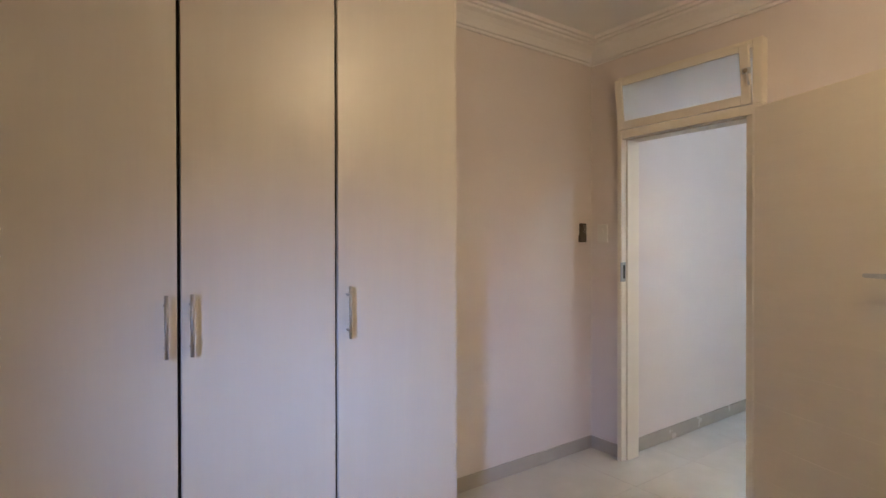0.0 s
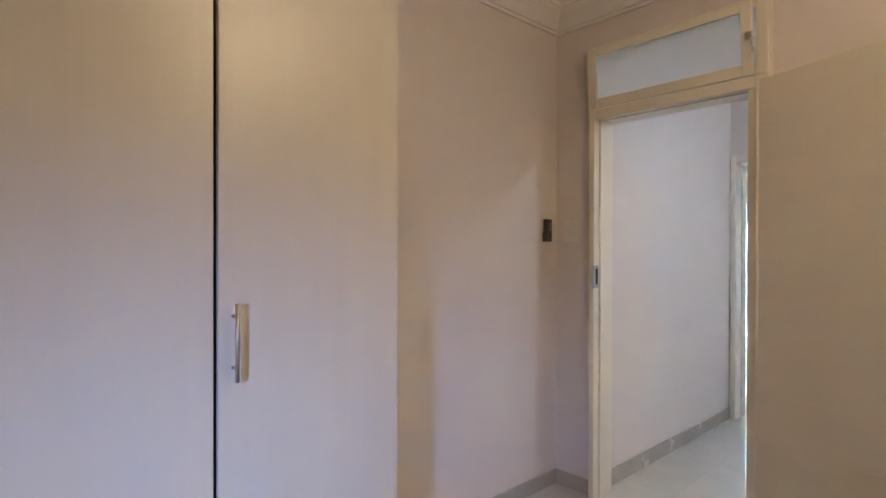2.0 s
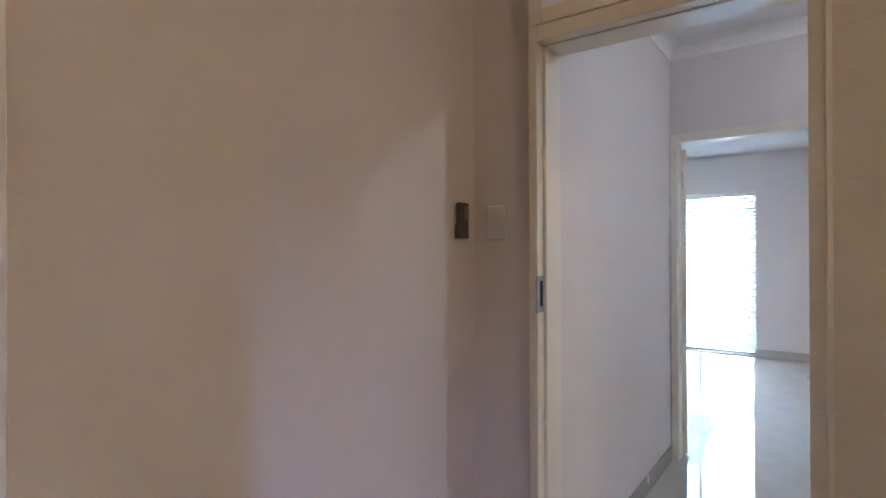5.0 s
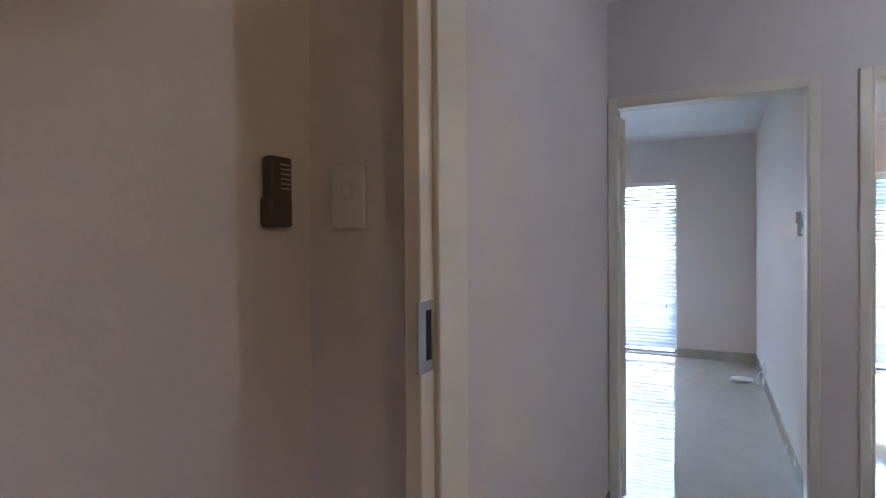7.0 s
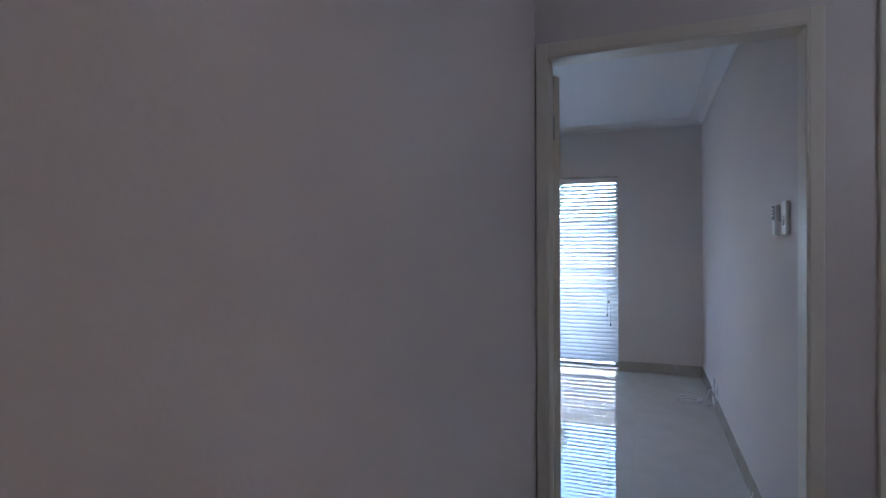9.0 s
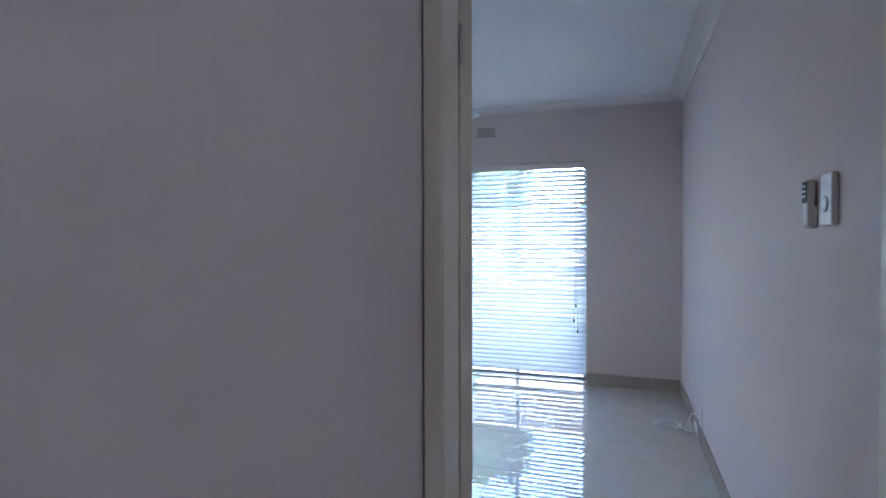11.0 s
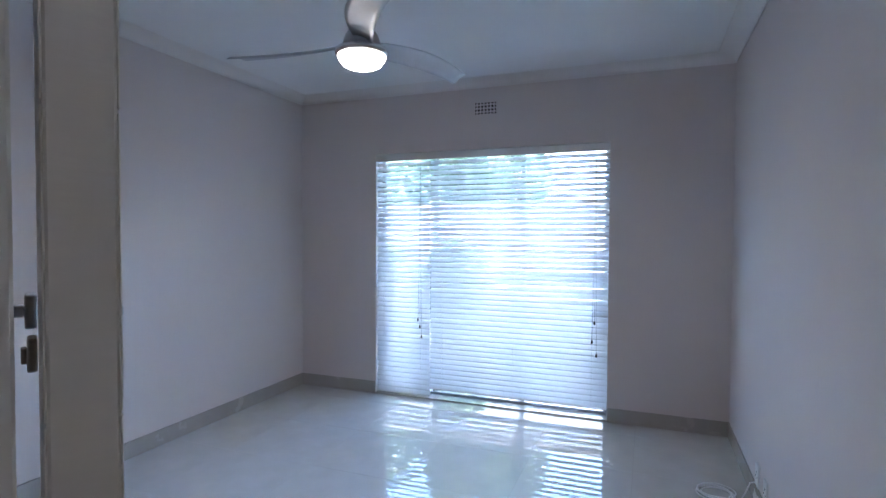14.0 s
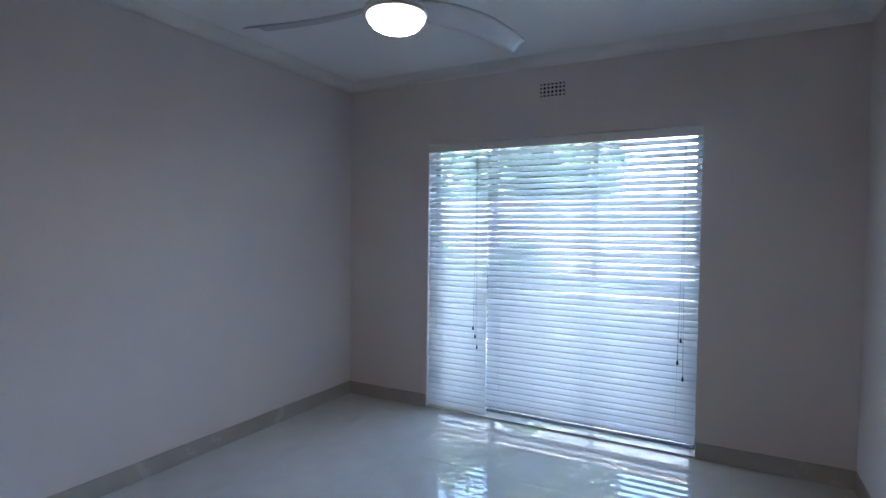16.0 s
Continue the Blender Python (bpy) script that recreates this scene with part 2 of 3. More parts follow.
# ---------------------------------------------------------------- walls, ceilings
structure("wall_west", boxes_mesh([(-2.20, R1[0], -2.15, R1[3], 0, TOP)]), WALL, "pale pinkish beige painted plaster wall")
structure("wall_door", boxes_mesh([(-2.20, D1[0], R1[3], CO[2], 0, TOP), (D1[1], 1.80, R1[3], CO[2], 0, TOP), (D1[0], D1[1], R1[3], CO[2], 2.40, TOP)]), WALL, "pale pinkish beige painted wall round a doorway")
structure("wall_east", boxes_mesh([(R1[1], 1.80, -2.15, R1[3], 0, TOP)]), WALL, "pale pinkish beige painted plaster wall")
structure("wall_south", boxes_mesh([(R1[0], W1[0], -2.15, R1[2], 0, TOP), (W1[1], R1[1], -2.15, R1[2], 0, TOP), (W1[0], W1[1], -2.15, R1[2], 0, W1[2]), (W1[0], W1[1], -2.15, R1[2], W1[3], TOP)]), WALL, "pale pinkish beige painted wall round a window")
structure("wall_corridor_west", boxes_mesh([(-2.0, CO[0], CO[2], CO[3], 0, TOP)]), WALL, "pale painted corridor wall with faint scuffs")
structure("wall_corridor_east", boxes_mesh([(CO[1], 1.5, CO[2], CO[3], 0, TOP)]), WALL, "pale painted corridor wall")
structure("wall_end", boxes_mesh([(-4.54, D2[0], CO[3], R2[2], 0, TOP), (D2[1], D3[0], CO[3], R2[2], 0, TOP), (D3[1], 2.60, CO[3], R2[2], 0, TOP),
                                  (D2[0], D2[1], CO[3], R2[2], DZ, TOP), (D3[0], D3[1], CO[3], R2[2], DZ, TOP)]), WALL, "pale painted wall with two doorways side by side")
structure("wall_room_west", boxes_mesh([(-4.54, R2[0], R2[2], 8.967, 0, TOP)]), WALL, "pale painted plaster wall")
structure("wall_between", boxes_mesh([(R2[1], R3[0], R2[2], R2[3], 0, TOP)]), WALL, "pale painted plaster wall between two rooms")
structure("wall_room_east", boxes_mesh([(R3[1], 2.60, R2[2], 8.967, 0, TOP)]), WALL, "pale painted plaster wall")
structure("wall_north", boxes_mesh([(R2[0], W2[0], 8.747, 8.967, 0, TOP), (W2[1], W3[0], 8.747, 8.967, 0, TOP), (W3[1], R3[1], 8.747, 8.967, 0, TOP),
                                    (W2[0], W2[1], 8.747, 8.967, W2[2], TOP), (W3[0], W3[1], 8.747, 8.967, W3[2], TOP)]), WALL, "pale painted wall round two tall window openings")
for nm, r, h in (("ceiling_bedroom", R1, H1), ("ceiling_corridor", CO, HC), ("ceiling_fan_room", R2, H2), ("ceiling_side_room", R3, H3)):
    structure(nm, boxes_mesh([(r[0], r[1], r[2], r[3], h, TOP)]), CEIL, "white painted flat ceiling")
for nm, w in (("reveal_fan_room", W2), ("reveal_side_room", W3)):
    structure(nm, boxes_mesh([(w[0], w[0] + 0.003, 8.7455, 8.867, 0.012, w[2]), (w[1] - 0.003, w[1], 8.7455, 8.867, 0.012, w[2]), (w[0] + 0.003, w[1] - 0.003, 8.7455, 8.867, w[2] - 0.003, w[2])]), CORNICE, "white painted window reveal")
structure("roof", boxes_mesh([(-5.0, 3.1, -2.7, 9.80, TOP, TOP + 0.15)]), ROOFING, "flat roof slab with overhanging eaves")


def cornice(name, r, h, profile, label):
    """A moulding that runs round a room: profile of (distance from the wall, drop from the ceiling)."""
    bm = bmesh.new()
    loops = []
    for d, z in profile:
        loops.append([bm.verts.new(c) for c in ((r[0] + d, r[2] + d, h - z), (r[1] - d, r[2] + d, h - z), (r[1] - d, r[3] - d, h - z), (r[0] + d, r[3] - d, h - z))])
    loops.append(loops[0])
    for a, b in zip(loops, loops[1:]):
        for i in range(4):
            bm.faces.new((a[i], a[(i + 1) % 4], b[(i + 1) % 4], b[i]))
    bmesh.ops.recalc_face_normals(bm, faces=bm.faces)
    structure(name, bm, CORNICE, label)


cornice("cornice_bedroom", R1, H1, [(0.001, 0.001), (0.001, 0.145), (0.012, 0.145), (0.014, 0.130), (0.026, 0.128), (0.030, 0.112), (0.040, 0.085), (0.058, 0.062), (0.078, 0.048), (0.082, 0.036), (0.098, 0.034), (0.102, 0.022), (0.122, 0.020), (0.126, 0.001)], "white moulded plaster cornice with several steps")
COVE = [(0.001, 0.001), (0.001, 0.075), (0.006, 0.075)] + [(0.006 + 0.085 * (1 - math.cos(a)), 0.006 + 0.066 * (1 - math.sin(a))) for a in [i * math.pi / 14 for i in range(8)]] + [(0.097, 0.001)]
COVE2 = [(d * 1.25, z * 0.73) for d, z in COVE]
cornice("cornice_fan_room", R2, H2, COVE2, "white plaster cove cornice")
cornice("cornice_side_room", R3, H3, COVE2, "white plaster cove cornice")
cornice("cornice_corridor", CO, HC, COVE, "white plaster cove cornice")


def skirting(name, runs, h):
    """Tile skirting, cut in lengths with open joints."""
    bm = bmesh.new()
    for x0, x1, y0, y1 in runs:
        along = x1 - x0 > y1 - y0
        a, b = (x0, x1) if along else (y0, y1)
        s = a
        while s < b - 0.01:
            e = min(s + 2.4, b)
            dims = (s + 0.0003, e - 0.0003, y0, y1, 0, h) if along else (x0, x1, s + 0.0003, e - 0.0003, 0, h)
            box(bm, *dims, bevel=0.0008)
            s = e
    structure(name, bm, SKIRT, "taupe tile skirting along the foot of the walls")


K = 0.010
skirting("baseboard_bedroom", [(R1[0], R1[0] + K, 1.325, R1[3]), (R1[0] + K, D1[0], R1[3] - K, R1[3]), (D1[1], R1[1] - K, R1[3] - K, R1[3]), (R1[1] - K, R1[1], R1[2], R1[3]), (-1.46, R1[1] - K, R1[2], R1[2] + K)], 0.080)
skirting("baseboard_corridor", [(CO[0], CO[0] + K, CO[2] + 0.03, CO[3] - 0.022), (D3[1], CO[1], CO[3] - K, CO[3]), (D2[1], D3[0], CO[3] - K, CO[3]), (CO[1] - K, CO[1], CO[2], CO[3] - K)], 0.090)
skirting("baseboard_fan_room", [(R2[0], R2[0] + K, R2[2], R2[3]), (R2[1] - K, R2[1], R2[2], R2[3]), (R2[0] + K, W2[0], R2[3] - K, R2[3]), (W2[1], R2[1] - K, R2[3] - K, R2[3]), (R2[0] + K, D2[0] - 0.02, R2[2], R2[2] + K)], 0.103)
skirting("baseboard_side_room", [(R3[0], R3[0] + K, R3[2], R3[3]), (R3[0] + K, W3[0], R3[3] - K, R3[3]), (W3[1], R3[1], R3[3] - K, R3[3])], 0.086)


# ---------------------------------------------------------------- doors
def door_frame(name, xs, y0, y1, top, label, rebate_front, face=0.043, proud=0.018, back=0.018, stops=(0.018, 0.018, 0.018), left=None):
    """Pressed steel frame: two jambs and a head, each with face, lining and stop."""
    f = thing(name, label, "door frame")
    f["kind"] = "structure"
    x0, x1 = xs
    a, b = (y0 - 0.006, y1 + back - 0.002) if rebate_front else (y0 - proud + 0.002, y1 - 0.022)
    s0, s1, s2 = stops
    left = left or face
    for nm, o, i, st in (("jamb", x0, x0 + left, x0 + left + s0), ("jamb", x1, x1 - face, x1 - face - s1)):
        bm = bmesh.new()
        if rebate_front:
            box(bm, min(o, i), max(o, i), y0 - proud, y1 + back, 0, top, bevel=0.003, seg=2)
        else:
            q = i + 0.009 * (1 if o > i else -1)
            box(bm, min(o, i), max(o, i), y0 - proud, y0 + 0.030, 0, top, bevel=0.006, seg=3)
            box(bm, min(o, q), max(o, q), y0 + 0.026, y0 + 0.046, 0, top - face)
            box(bm, min(o, i), max(o, i), y0 + 0.042, y1 + back, 0, top, bevel=0.004, seg=2)
        box(bm, min(i, st) - 0.002, max(i, st) + 0.002, a, b, 0, top - face, bevel=0.004, seg=2)
        part(nm, bm, STEEL_PAINT, f)
    bm = bmesh.new()
    box(bm, x0 + left, x1 - face, y0 - proud + 0.001, y1 + back - 0.001, top - face, top, bevel=0.0025, seg=2)
    box(bm, x0 + left + s0, x1 - face - s1, a + 0.001, b - 0.001, top - face - s2, top - face + 0.002, bevel=0.003, seg=2)
    part("head", bm, STEEL_PAINT, f)
    return f


def lever_set(parent, x, z, side, y, toward):
    """Lever on a square rose with a key escutcheon under it; side: the face's sense along y, toward: the lever's sense along x."""
    def slab(x0, x1, d0, d1, z0, z1, b):
        return boxed(min(x0, x1), max(x0, x1), min(y + side * d0, y + side * d1), max(y + side * d0, y + side * d1), z0, z1, bevel=b, seg=2)
    rose = part("rose", slab(x - 0.026, x + 0.026, 0, 0.016, z - 0.028, z + 0.028, 0.004), NICKEL, parent, "square satin nickel rose")
    part("neck", slab(x - 0.011, x + 0.011, 0.015, 0.050, z - 0.010, z + 0.010, 0.004), NICKEL, rose)
    bm = slab(x - toward * 0.013, x + toward * 0.098, 0.046, 0.064, z - 0.011, z + 0.011, 0.005)
    for v in bm.verts:
        k = (v.co.x - x) * toward / 0.098
        v.co.y += side * 0.010 * max(0, k) ** 2
        v.co.z = z + (v.co.z - z) * (1 - 0.25 * max(0, k))
    part("lever", bm, NICKEL, rose, "satin nickel lever")
    zk = z - 0.072
    esc = part("escutcheon", slab(x - 0.024, x + 0.024, 0, 0.014, zk - 0.028, zk + 0.028, 0.004), BRASSY, parent, "square bronze key escutcheon")
    part("lock_cylinder", slab(x - 0.009, x + 0.009, 0.013, 0.022, zk - 0.016, zk + 0.012, 0.003), BRASSY, esc)


# bedroom doorway with its fanlight
DZ1 = 2.068
df = door_frame("door_frame_fanlight", D1, R1[3], CO[2], DZ1, "cream enamelled steel door frame with a fanlight above", True, face=0.05, proud=0.052, back=-0.010, stops=(0.010, 0.010, 0.006), left=0.031)
bm = bmesh.new()
for s in (0, 1):
    xa, xb = ((D1[0], D1[0] + 0.031), (D1[1] - 0.05, D1[1]))[s]
    box(bm, xa, xb, R1[3] - 0.052, CO[2] - 0.010, DZ1, 2.40, bevel=0.006, seg=2)
box(bm, D1[0] + 0.031, D1[1] - 0.05, R1[3] - 0.050, CO[2] - 0.011, 2.355, 2.399, bevel=0.006, seg=2)
part("fanlight_surround", bm, STEEL_PAINT, df)
part("strike_plate", boxed(D1[0] + 0.0305, D1[0] + 0.0335, R1[3] - 0.0645, R1[3] - 0.0115, 1.128, 1.248, bevel=0.001), ALU, df, "satin steel strike plate")
# black slab on the plate, drawn as the slot's shaded depth
part("strike_slot_shade", boxed(D1[0] + 0.0330, D1[0] + 0.0340, R1[3] - 0.038, R1[3] - 0.020, 1.148, 1.232), HOLE_SHADE, df)
sash = thing("fanlight_sash", "cream steel fanlight with frosted glass tilted open", "window", (0, R1[3] - 0.012, DZ1))
sash.matrix_basis = pose(0, R1[3] - 0.036, DZ1 + 0.006, 6.5)
sx0, sx1, sh = D1[0] + 0.003, D1[1] - 0.058, 0.305
for nm, d in (("stile", (sx0, sx0 + 0.045, -0.016, 0.012, 0, sh)), ("stile", (sx1 - 0.045, sx1, -0.016, 0.012, 0, sh)), ("rail", (sx0 + 0.045, sx1 - 0.045, -0.0155, 0.0115, 0, 0.05)), ("rail", (sx0 + 0.045, sx1 - 0.045, -0.0155, 0.0115, sh - 0.04, sh))):
    part(nm, boxed(*d, bevel=0.004, seg=2), STEEL_PAINT, sash)
part("pane", boxed(sx0 + 0.044, sx1 - 0.044, -0.004, 0.000, 0.049, sh - 0.039), frosted, sash, "frosted glass pane")
latch = part("latch", boxed(sx1 - 0.03, sx1 + 0.012, -0.030, -0.016, 0.150, 0.180, bevel=0.005, seg=2), NICKEL, sash, "worn metal latch")
part("latch_lever", tube([(sx1 - 0.008, -0.034, 0.165), (sx1 + 0.004, -0.040, 0.13), (sx1 + 0.006, -0.036, 0.09)], 0.005, 8), NICKEL, latch, smooth=True)
part("latch_knob", lathe([(0.004, 0), (0.011, 0.003), (0.012, 0.010), (0.006, 0.014)], 16, Matrix.Translation((sx1 - 0.008, -0.030, 0.165)) @ pose(0, 0, 0, 90)), BRASSY, latch, smooth=True)


def door_leaf(name, label, at, rz, width, height, grooves):
    """A leaf that lies along its own +x from the hinge, 40 mm thick, with shallow horizontal grooves."""
    d = thing(name, label, "door", at, rz)
    bm = bmesh.new()
    box(bm, 0, width, -0.018, 0.018, 0.008, height, bevel=0.002)
    if grooves:
        n = 11
        step = (height - 0.008) / n
        for i in range(n):
            for s in (-1, 1):
                box(bm, 0.0005, width - 0.0005, min(s * 0.0176, s * 0.0192), max(s * 0.0176, s * 0.0192), 0.0085 + i * step + 0.0008, 0.0075 + (i + 1) * step - 0.0008, bevel=0.0006)
    else:
        box(bm, 0.0005, width - 0.0005, -0.0200, 0.0200, 0.0085, height - 0.0005, bevel=0.002)
    part("leaf", bm, LEAF, d)
    for z in (0.20, height - 0.20):
        part("hinge", tube([(-0.004, 0.022, z - 0.045), (-0.004, 0.022, z + 0.045)], 0.006, 10), NICKEL, d, "steel butt hinge", True)
    return d


LEAF2, LEAF2_TURN = (-1.732, 4.893, 0), 90 + 58.5
leaf1 = door_leaf("door_1", "cream painted door with shallow horizontal grooves, open wide", (-1.006, 2.785, 0), -21.0, 0.785, 2.05, True)
lever_set(leaf1, 0.738, 1.235, -1, -0.0205, -1)
leaf2 = door_leaf("door_2", "cream painted door, swung open into the room", LEAF2, LEAF2_TURN, 0.80, 1.985, True)
lever_set(leaf2, 0.745, 1.245, -1, -0.0205, -1)
lever_set(leaf2, 0.745, 1.245, 1, 0.0205, -1)
key = thing("key_bunch", "two small steel keys hanging on a ring from the lock", "keys", LEAF2, LEAF2_TURN)
part("key_in_lock", boxed(0.736, 0.754, -0.078, -0.040, 1.1725, 1.1750, bevel=0.0008), NICKEL, key)
part("key_ring", tube([(0.745 + 0.010 * math.sin(a), -0.074 + 0.006 * math.cos(a), 1.164 + 0.012 * math.cos(a)) for a in [i * 2 * math.pi / 20 for i in range(21)]], 0.0010, 6), NICKEL, key, smooth=True)
for o in (-0.0075, 0.0035):
    bm = bmesh.new()
    box(bm, 0.735, 0.753, -0.076 + o, -0.068 + o, 1.122, 1.153, bevel=0.002, seg=2)
    box(bm, 0.741, 0.747, -0.0745 + o, -0.0705 + o, 1.090, 1.123)
    part("key", bm, NICKEL, key)
door_frame("door_frame_fan_room", D2, CO[3], R2[2], DZ, "cream enamelled steel door frame", False, proud=0.014, back=-0.006, stops=(0.001, 0.004, 0.010))
door_frame("door_frame_side_room", D3, CO[3], R2[2], DZ, "cream enamelled steel door frame", False, proud=0.014, back=-0.006, stops=(0.010, 0.010, 0.010))

# ---------------------------------------------------------------- wardrobe
wd = thing("wardrobe", "cream built-in wardrobe with tall flat doors and bar handles", "wardrobe", (0, 0, 0))
WX = -1.553
# the carcass colour carries the shade seen through the door gaps
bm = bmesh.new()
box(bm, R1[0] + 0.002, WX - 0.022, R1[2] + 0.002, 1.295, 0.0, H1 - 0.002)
part("carcass", bm, WARD_GAP_SHADE, wd, "wardrobe carcass coloured near-black for the shade in the door gaps")
part("side_panel", boxed(R1[0] + 0.002, WX - 0.003, 1.295, 1.311, 0, H1 - 0.002, bevel=0.001), WARD, wd)
part("plinth", boxed(WX - 0.05, WX - 0.021, R1[2] + 0.002, 1.295, 0, 0.07, bevel=0.001), WARD, wd)
edges = [(0.751, 1.294), (0.217, 0.739), (-0.330, 0.205), (-0.857, -0.342), (-1.392, -0.869), (-1.92, -1.404)]
for i, (a, b) in enumerate(edges):
    d = part("door", boxed(WX - 0.019, WX, a, b, 0.075, H1 - 0.012, bevel=0.0015), WARD, wd)
    hy = {0: a + 0.036, 1: a + 0.026, 2: b - 0.035, 3: b - 0.03, 4: a + 0.03, 5: b - 0.03}[i]
    h = part("handle", tube([(WX + 0.030, hy, 1.008), (WX + 0.030, hy, 1.204)], 0.006, 14), NICKEL, d, "brushed nickel bar handle", True)
    for z in (1.040, 1.172):
        part("handle_post", tube([(WX, hy, z), (WX + 0.027, hy, z)], 0.0048, 10), NICKEL, h, smooth=True)


# ---------------------------------------------------------------- windows with sliding doors behind
def sliding_door(name, w, label):
    s = thing(name, label, "window")
    s["kind"] = "structure"
    x0, x1, top = w
    ya, yb = 8.867, 8.917
    for d in ((x0, x0 + 0.022, ya, yb, 0, top), (x1 - 0.022, x1, ya, yb, 0, top), (x0 + 0.022, x1 - 0.022, ya, yb, top - 0.03, top), (x0 + 0.022, x1 - 0.022, ya, yb, 0, 0.035)):
        part("window_frame", boxed(*d, bevel=0.003), ALU, s)
    thirds = [x0 + 0.022, x0 + (x1 - x0) * 0.262, x1 - (x1 - x0) * 0.347, x1 - 0.022]
    for i in range(3):
        a, b = thirds[i], thirds[i + 1]
        off = 0.012 if i == 1 else -0.008
        for d in ((a, a + 0.02), (b - 0.02, b)):
            part("sash_stile", boxed(d[0], d[1], ya + 0.012 + off, yb - 0.014 + off, 0.035, top - 0.030, bevel=0.002), ALU, s)
        p = part("pane", boxed(a + 0.02, b - 0.02, 8.89 + off, 8.894 + off, 0.036, top - 0.031), GLASS, s)
        p.visible_shadow = False
    part("window_sill", boxed(x0 + 0.001, x1 - 0.001, 8.747, 8.867, 0.0, 0.012, bevel=0.002), TILE, s, "pale tiled threshold")
    return s


sliding_door("window_1", W2, "tall grey-framed glazed sliding door behind a blind")
sliding_door("window_2", W3, "tall grey-framed glazed sliding door behind a blind")
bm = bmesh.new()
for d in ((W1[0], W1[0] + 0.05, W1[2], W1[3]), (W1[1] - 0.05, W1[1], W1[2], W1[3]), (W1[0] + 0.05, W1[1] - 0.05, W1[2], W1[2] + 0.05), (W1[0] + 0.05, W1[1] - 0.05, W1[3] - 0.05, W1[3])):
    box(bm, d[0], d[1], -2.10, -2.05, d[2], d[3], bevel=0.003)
# added window out of view; its solid pane blocks the sky behind the lamp
w3 = structure("unseen_window", bm, ALU, "grey aluminium frame of an unseen window, with an opaque pane that stops the sky")
part("pane", boxed(W1[0] + 0.049, W1[1] - 0.049, -2.078, -2.072, W1[2] + 0.049, W1[3] - 0.049), opaque_pane, w3)


def slat_mesh(width):
    """One slightly crowned slat, tilted with its outer edge up."""
    bm = bmesh.new()
    n, w, th = 6, 0.050, 0.0026
    tilt = radians(46)
    top, bot = [], []
    for i in range(n + 1):
        u = (i / n - 0.5) * w
        c = 0.0035 * (1 - (2 * i / n - 1) ** 2)
        for lst, o in ((top, c + th / 2), (bot, c - th / 2)):
            y, z = u * math.cos(tilt) - o * math.sin(tilt), u * math.sin(tilt) + o * math.cos(tilt)
            lst.append([bm.verts.new((x, y, z)) for x in (0, width)])
    for i in range(n):
        bm.faces.new((top[i][0], top[i][1], top[i + 1][1], top[i + 1][0]))
        bm.faces.new((bot[i][0], bot[i + 1][0], bot[i + 1][1], bot[i][1]))
    for k in (0, 1):
        bm.faces.new([t[k] for t in top] + [b[k] for b in bot[::-1]])
    for i in (0, n):
        bm.faces.new((top[i][0], top[i][1], bot[i][1], bot[i][0]))
    bmesh.ops.recalc_face_normals(bm, faces=bm.faces)
    me = mesh_of("slat", bm, SLAT)
    for p in me.polygons:
        p.use_smooth = len(p.vertices) == 4
    return me


rnd = random.Random(7)


def blind(name, x0, x1, head, foot, label, pulls, droop=0.0):
    """Venetian blind: valance, slats one by one, bottom rail, ladder cords, pull cords with tassels."""
    b = thing(name, label, "blind", (0, 0, 0))
    y = 8.777
    part("headrail", boxed(x0, x1, y - 0.012, y + 0.035, head - 0.055, head - 0.006, bevel=0.003), WHITE, b)
    part("valance", boxed(x0 - 0.002, x1 + 0.002, y - 0.030, y - 0.020, head - 0.062, head - 0.004, bevel=0.003, seg=2), WHITE, b, "white valance")
    me = slat_mesh(x1 - x0 - 0.003)
    z0, z1 = head - 0.086, foot + 0.025
    n = round((z0 - z1) / 0.0425)
    for i in range(n + 1):
        o = new("slat", me)
        o.parent = b
        o.matrix_basis = pose(x0 + 0.0015 + rnd.uniform(-0.001, 0.001), y + rnd.uniform(-0.001, 0.001), z0 + (z1 - z0) * i / n + rnd.uniform(-0.0010, 0.0010), rnd.uniform(-1.2, 1.2), rnd.uniform(-0.06, 0.06), rnd.uniform(-0.05, 0.05))
    bm = boxed(x0 + 0.004, x1 - 0.004, y - 0.020, y + 0.020, foot, foot + 0.011, bevel=0.003, seg=2)
    for v in bm.verts:
        v.co.z -= droop * (v.co.x - x0) / (x1 - x0)
    part("bottom_rail", bm, WHITE, b)
    for u in ([0.16, 0.84] if x1 - x0 < 0.8 else [0.08, 0.5, 0.92]):
        xx = x0 + (x1 - x0) * u
        for dy in (-0.0275, 0.0275):
            part("ladder_cord", tube([(xx, y + dy, foot + 0.014), (xx, y + dy, head - 0.058)], 0.0007, 5), WHITE, b)
    for xx, top, zs in pulls:
        for k, zb in enumerate(zs):
            xo = xx + (k - 1) * 0.016
            part("pull_cord", tube([(xx + (k - 1) * 0.004, y - 0.034, top), (xx + (k - 1) * 0.007, y - 0.036, (top + zb) / 2), (xo, y - 0.036, zb)], 0.0013, 5), CORD, b)
            part("tassel", lathe([(0.002, 0.03), (0.005, 0.024), (0.0075, 0.004), (0.006, 0)], 10, Matrix.Translation((xo, y - 0.036, zb - 0.028))), DARK, b, "dark plastic tassel", True)
    return b


blind("narrow_blind", W2[0] + 0.004, -3.1075, 2.055, 0.020, "narrow white slatted blind, lowered to the floor", [(-3.191, 1.95, (0.68, 0.62, 0.54))])
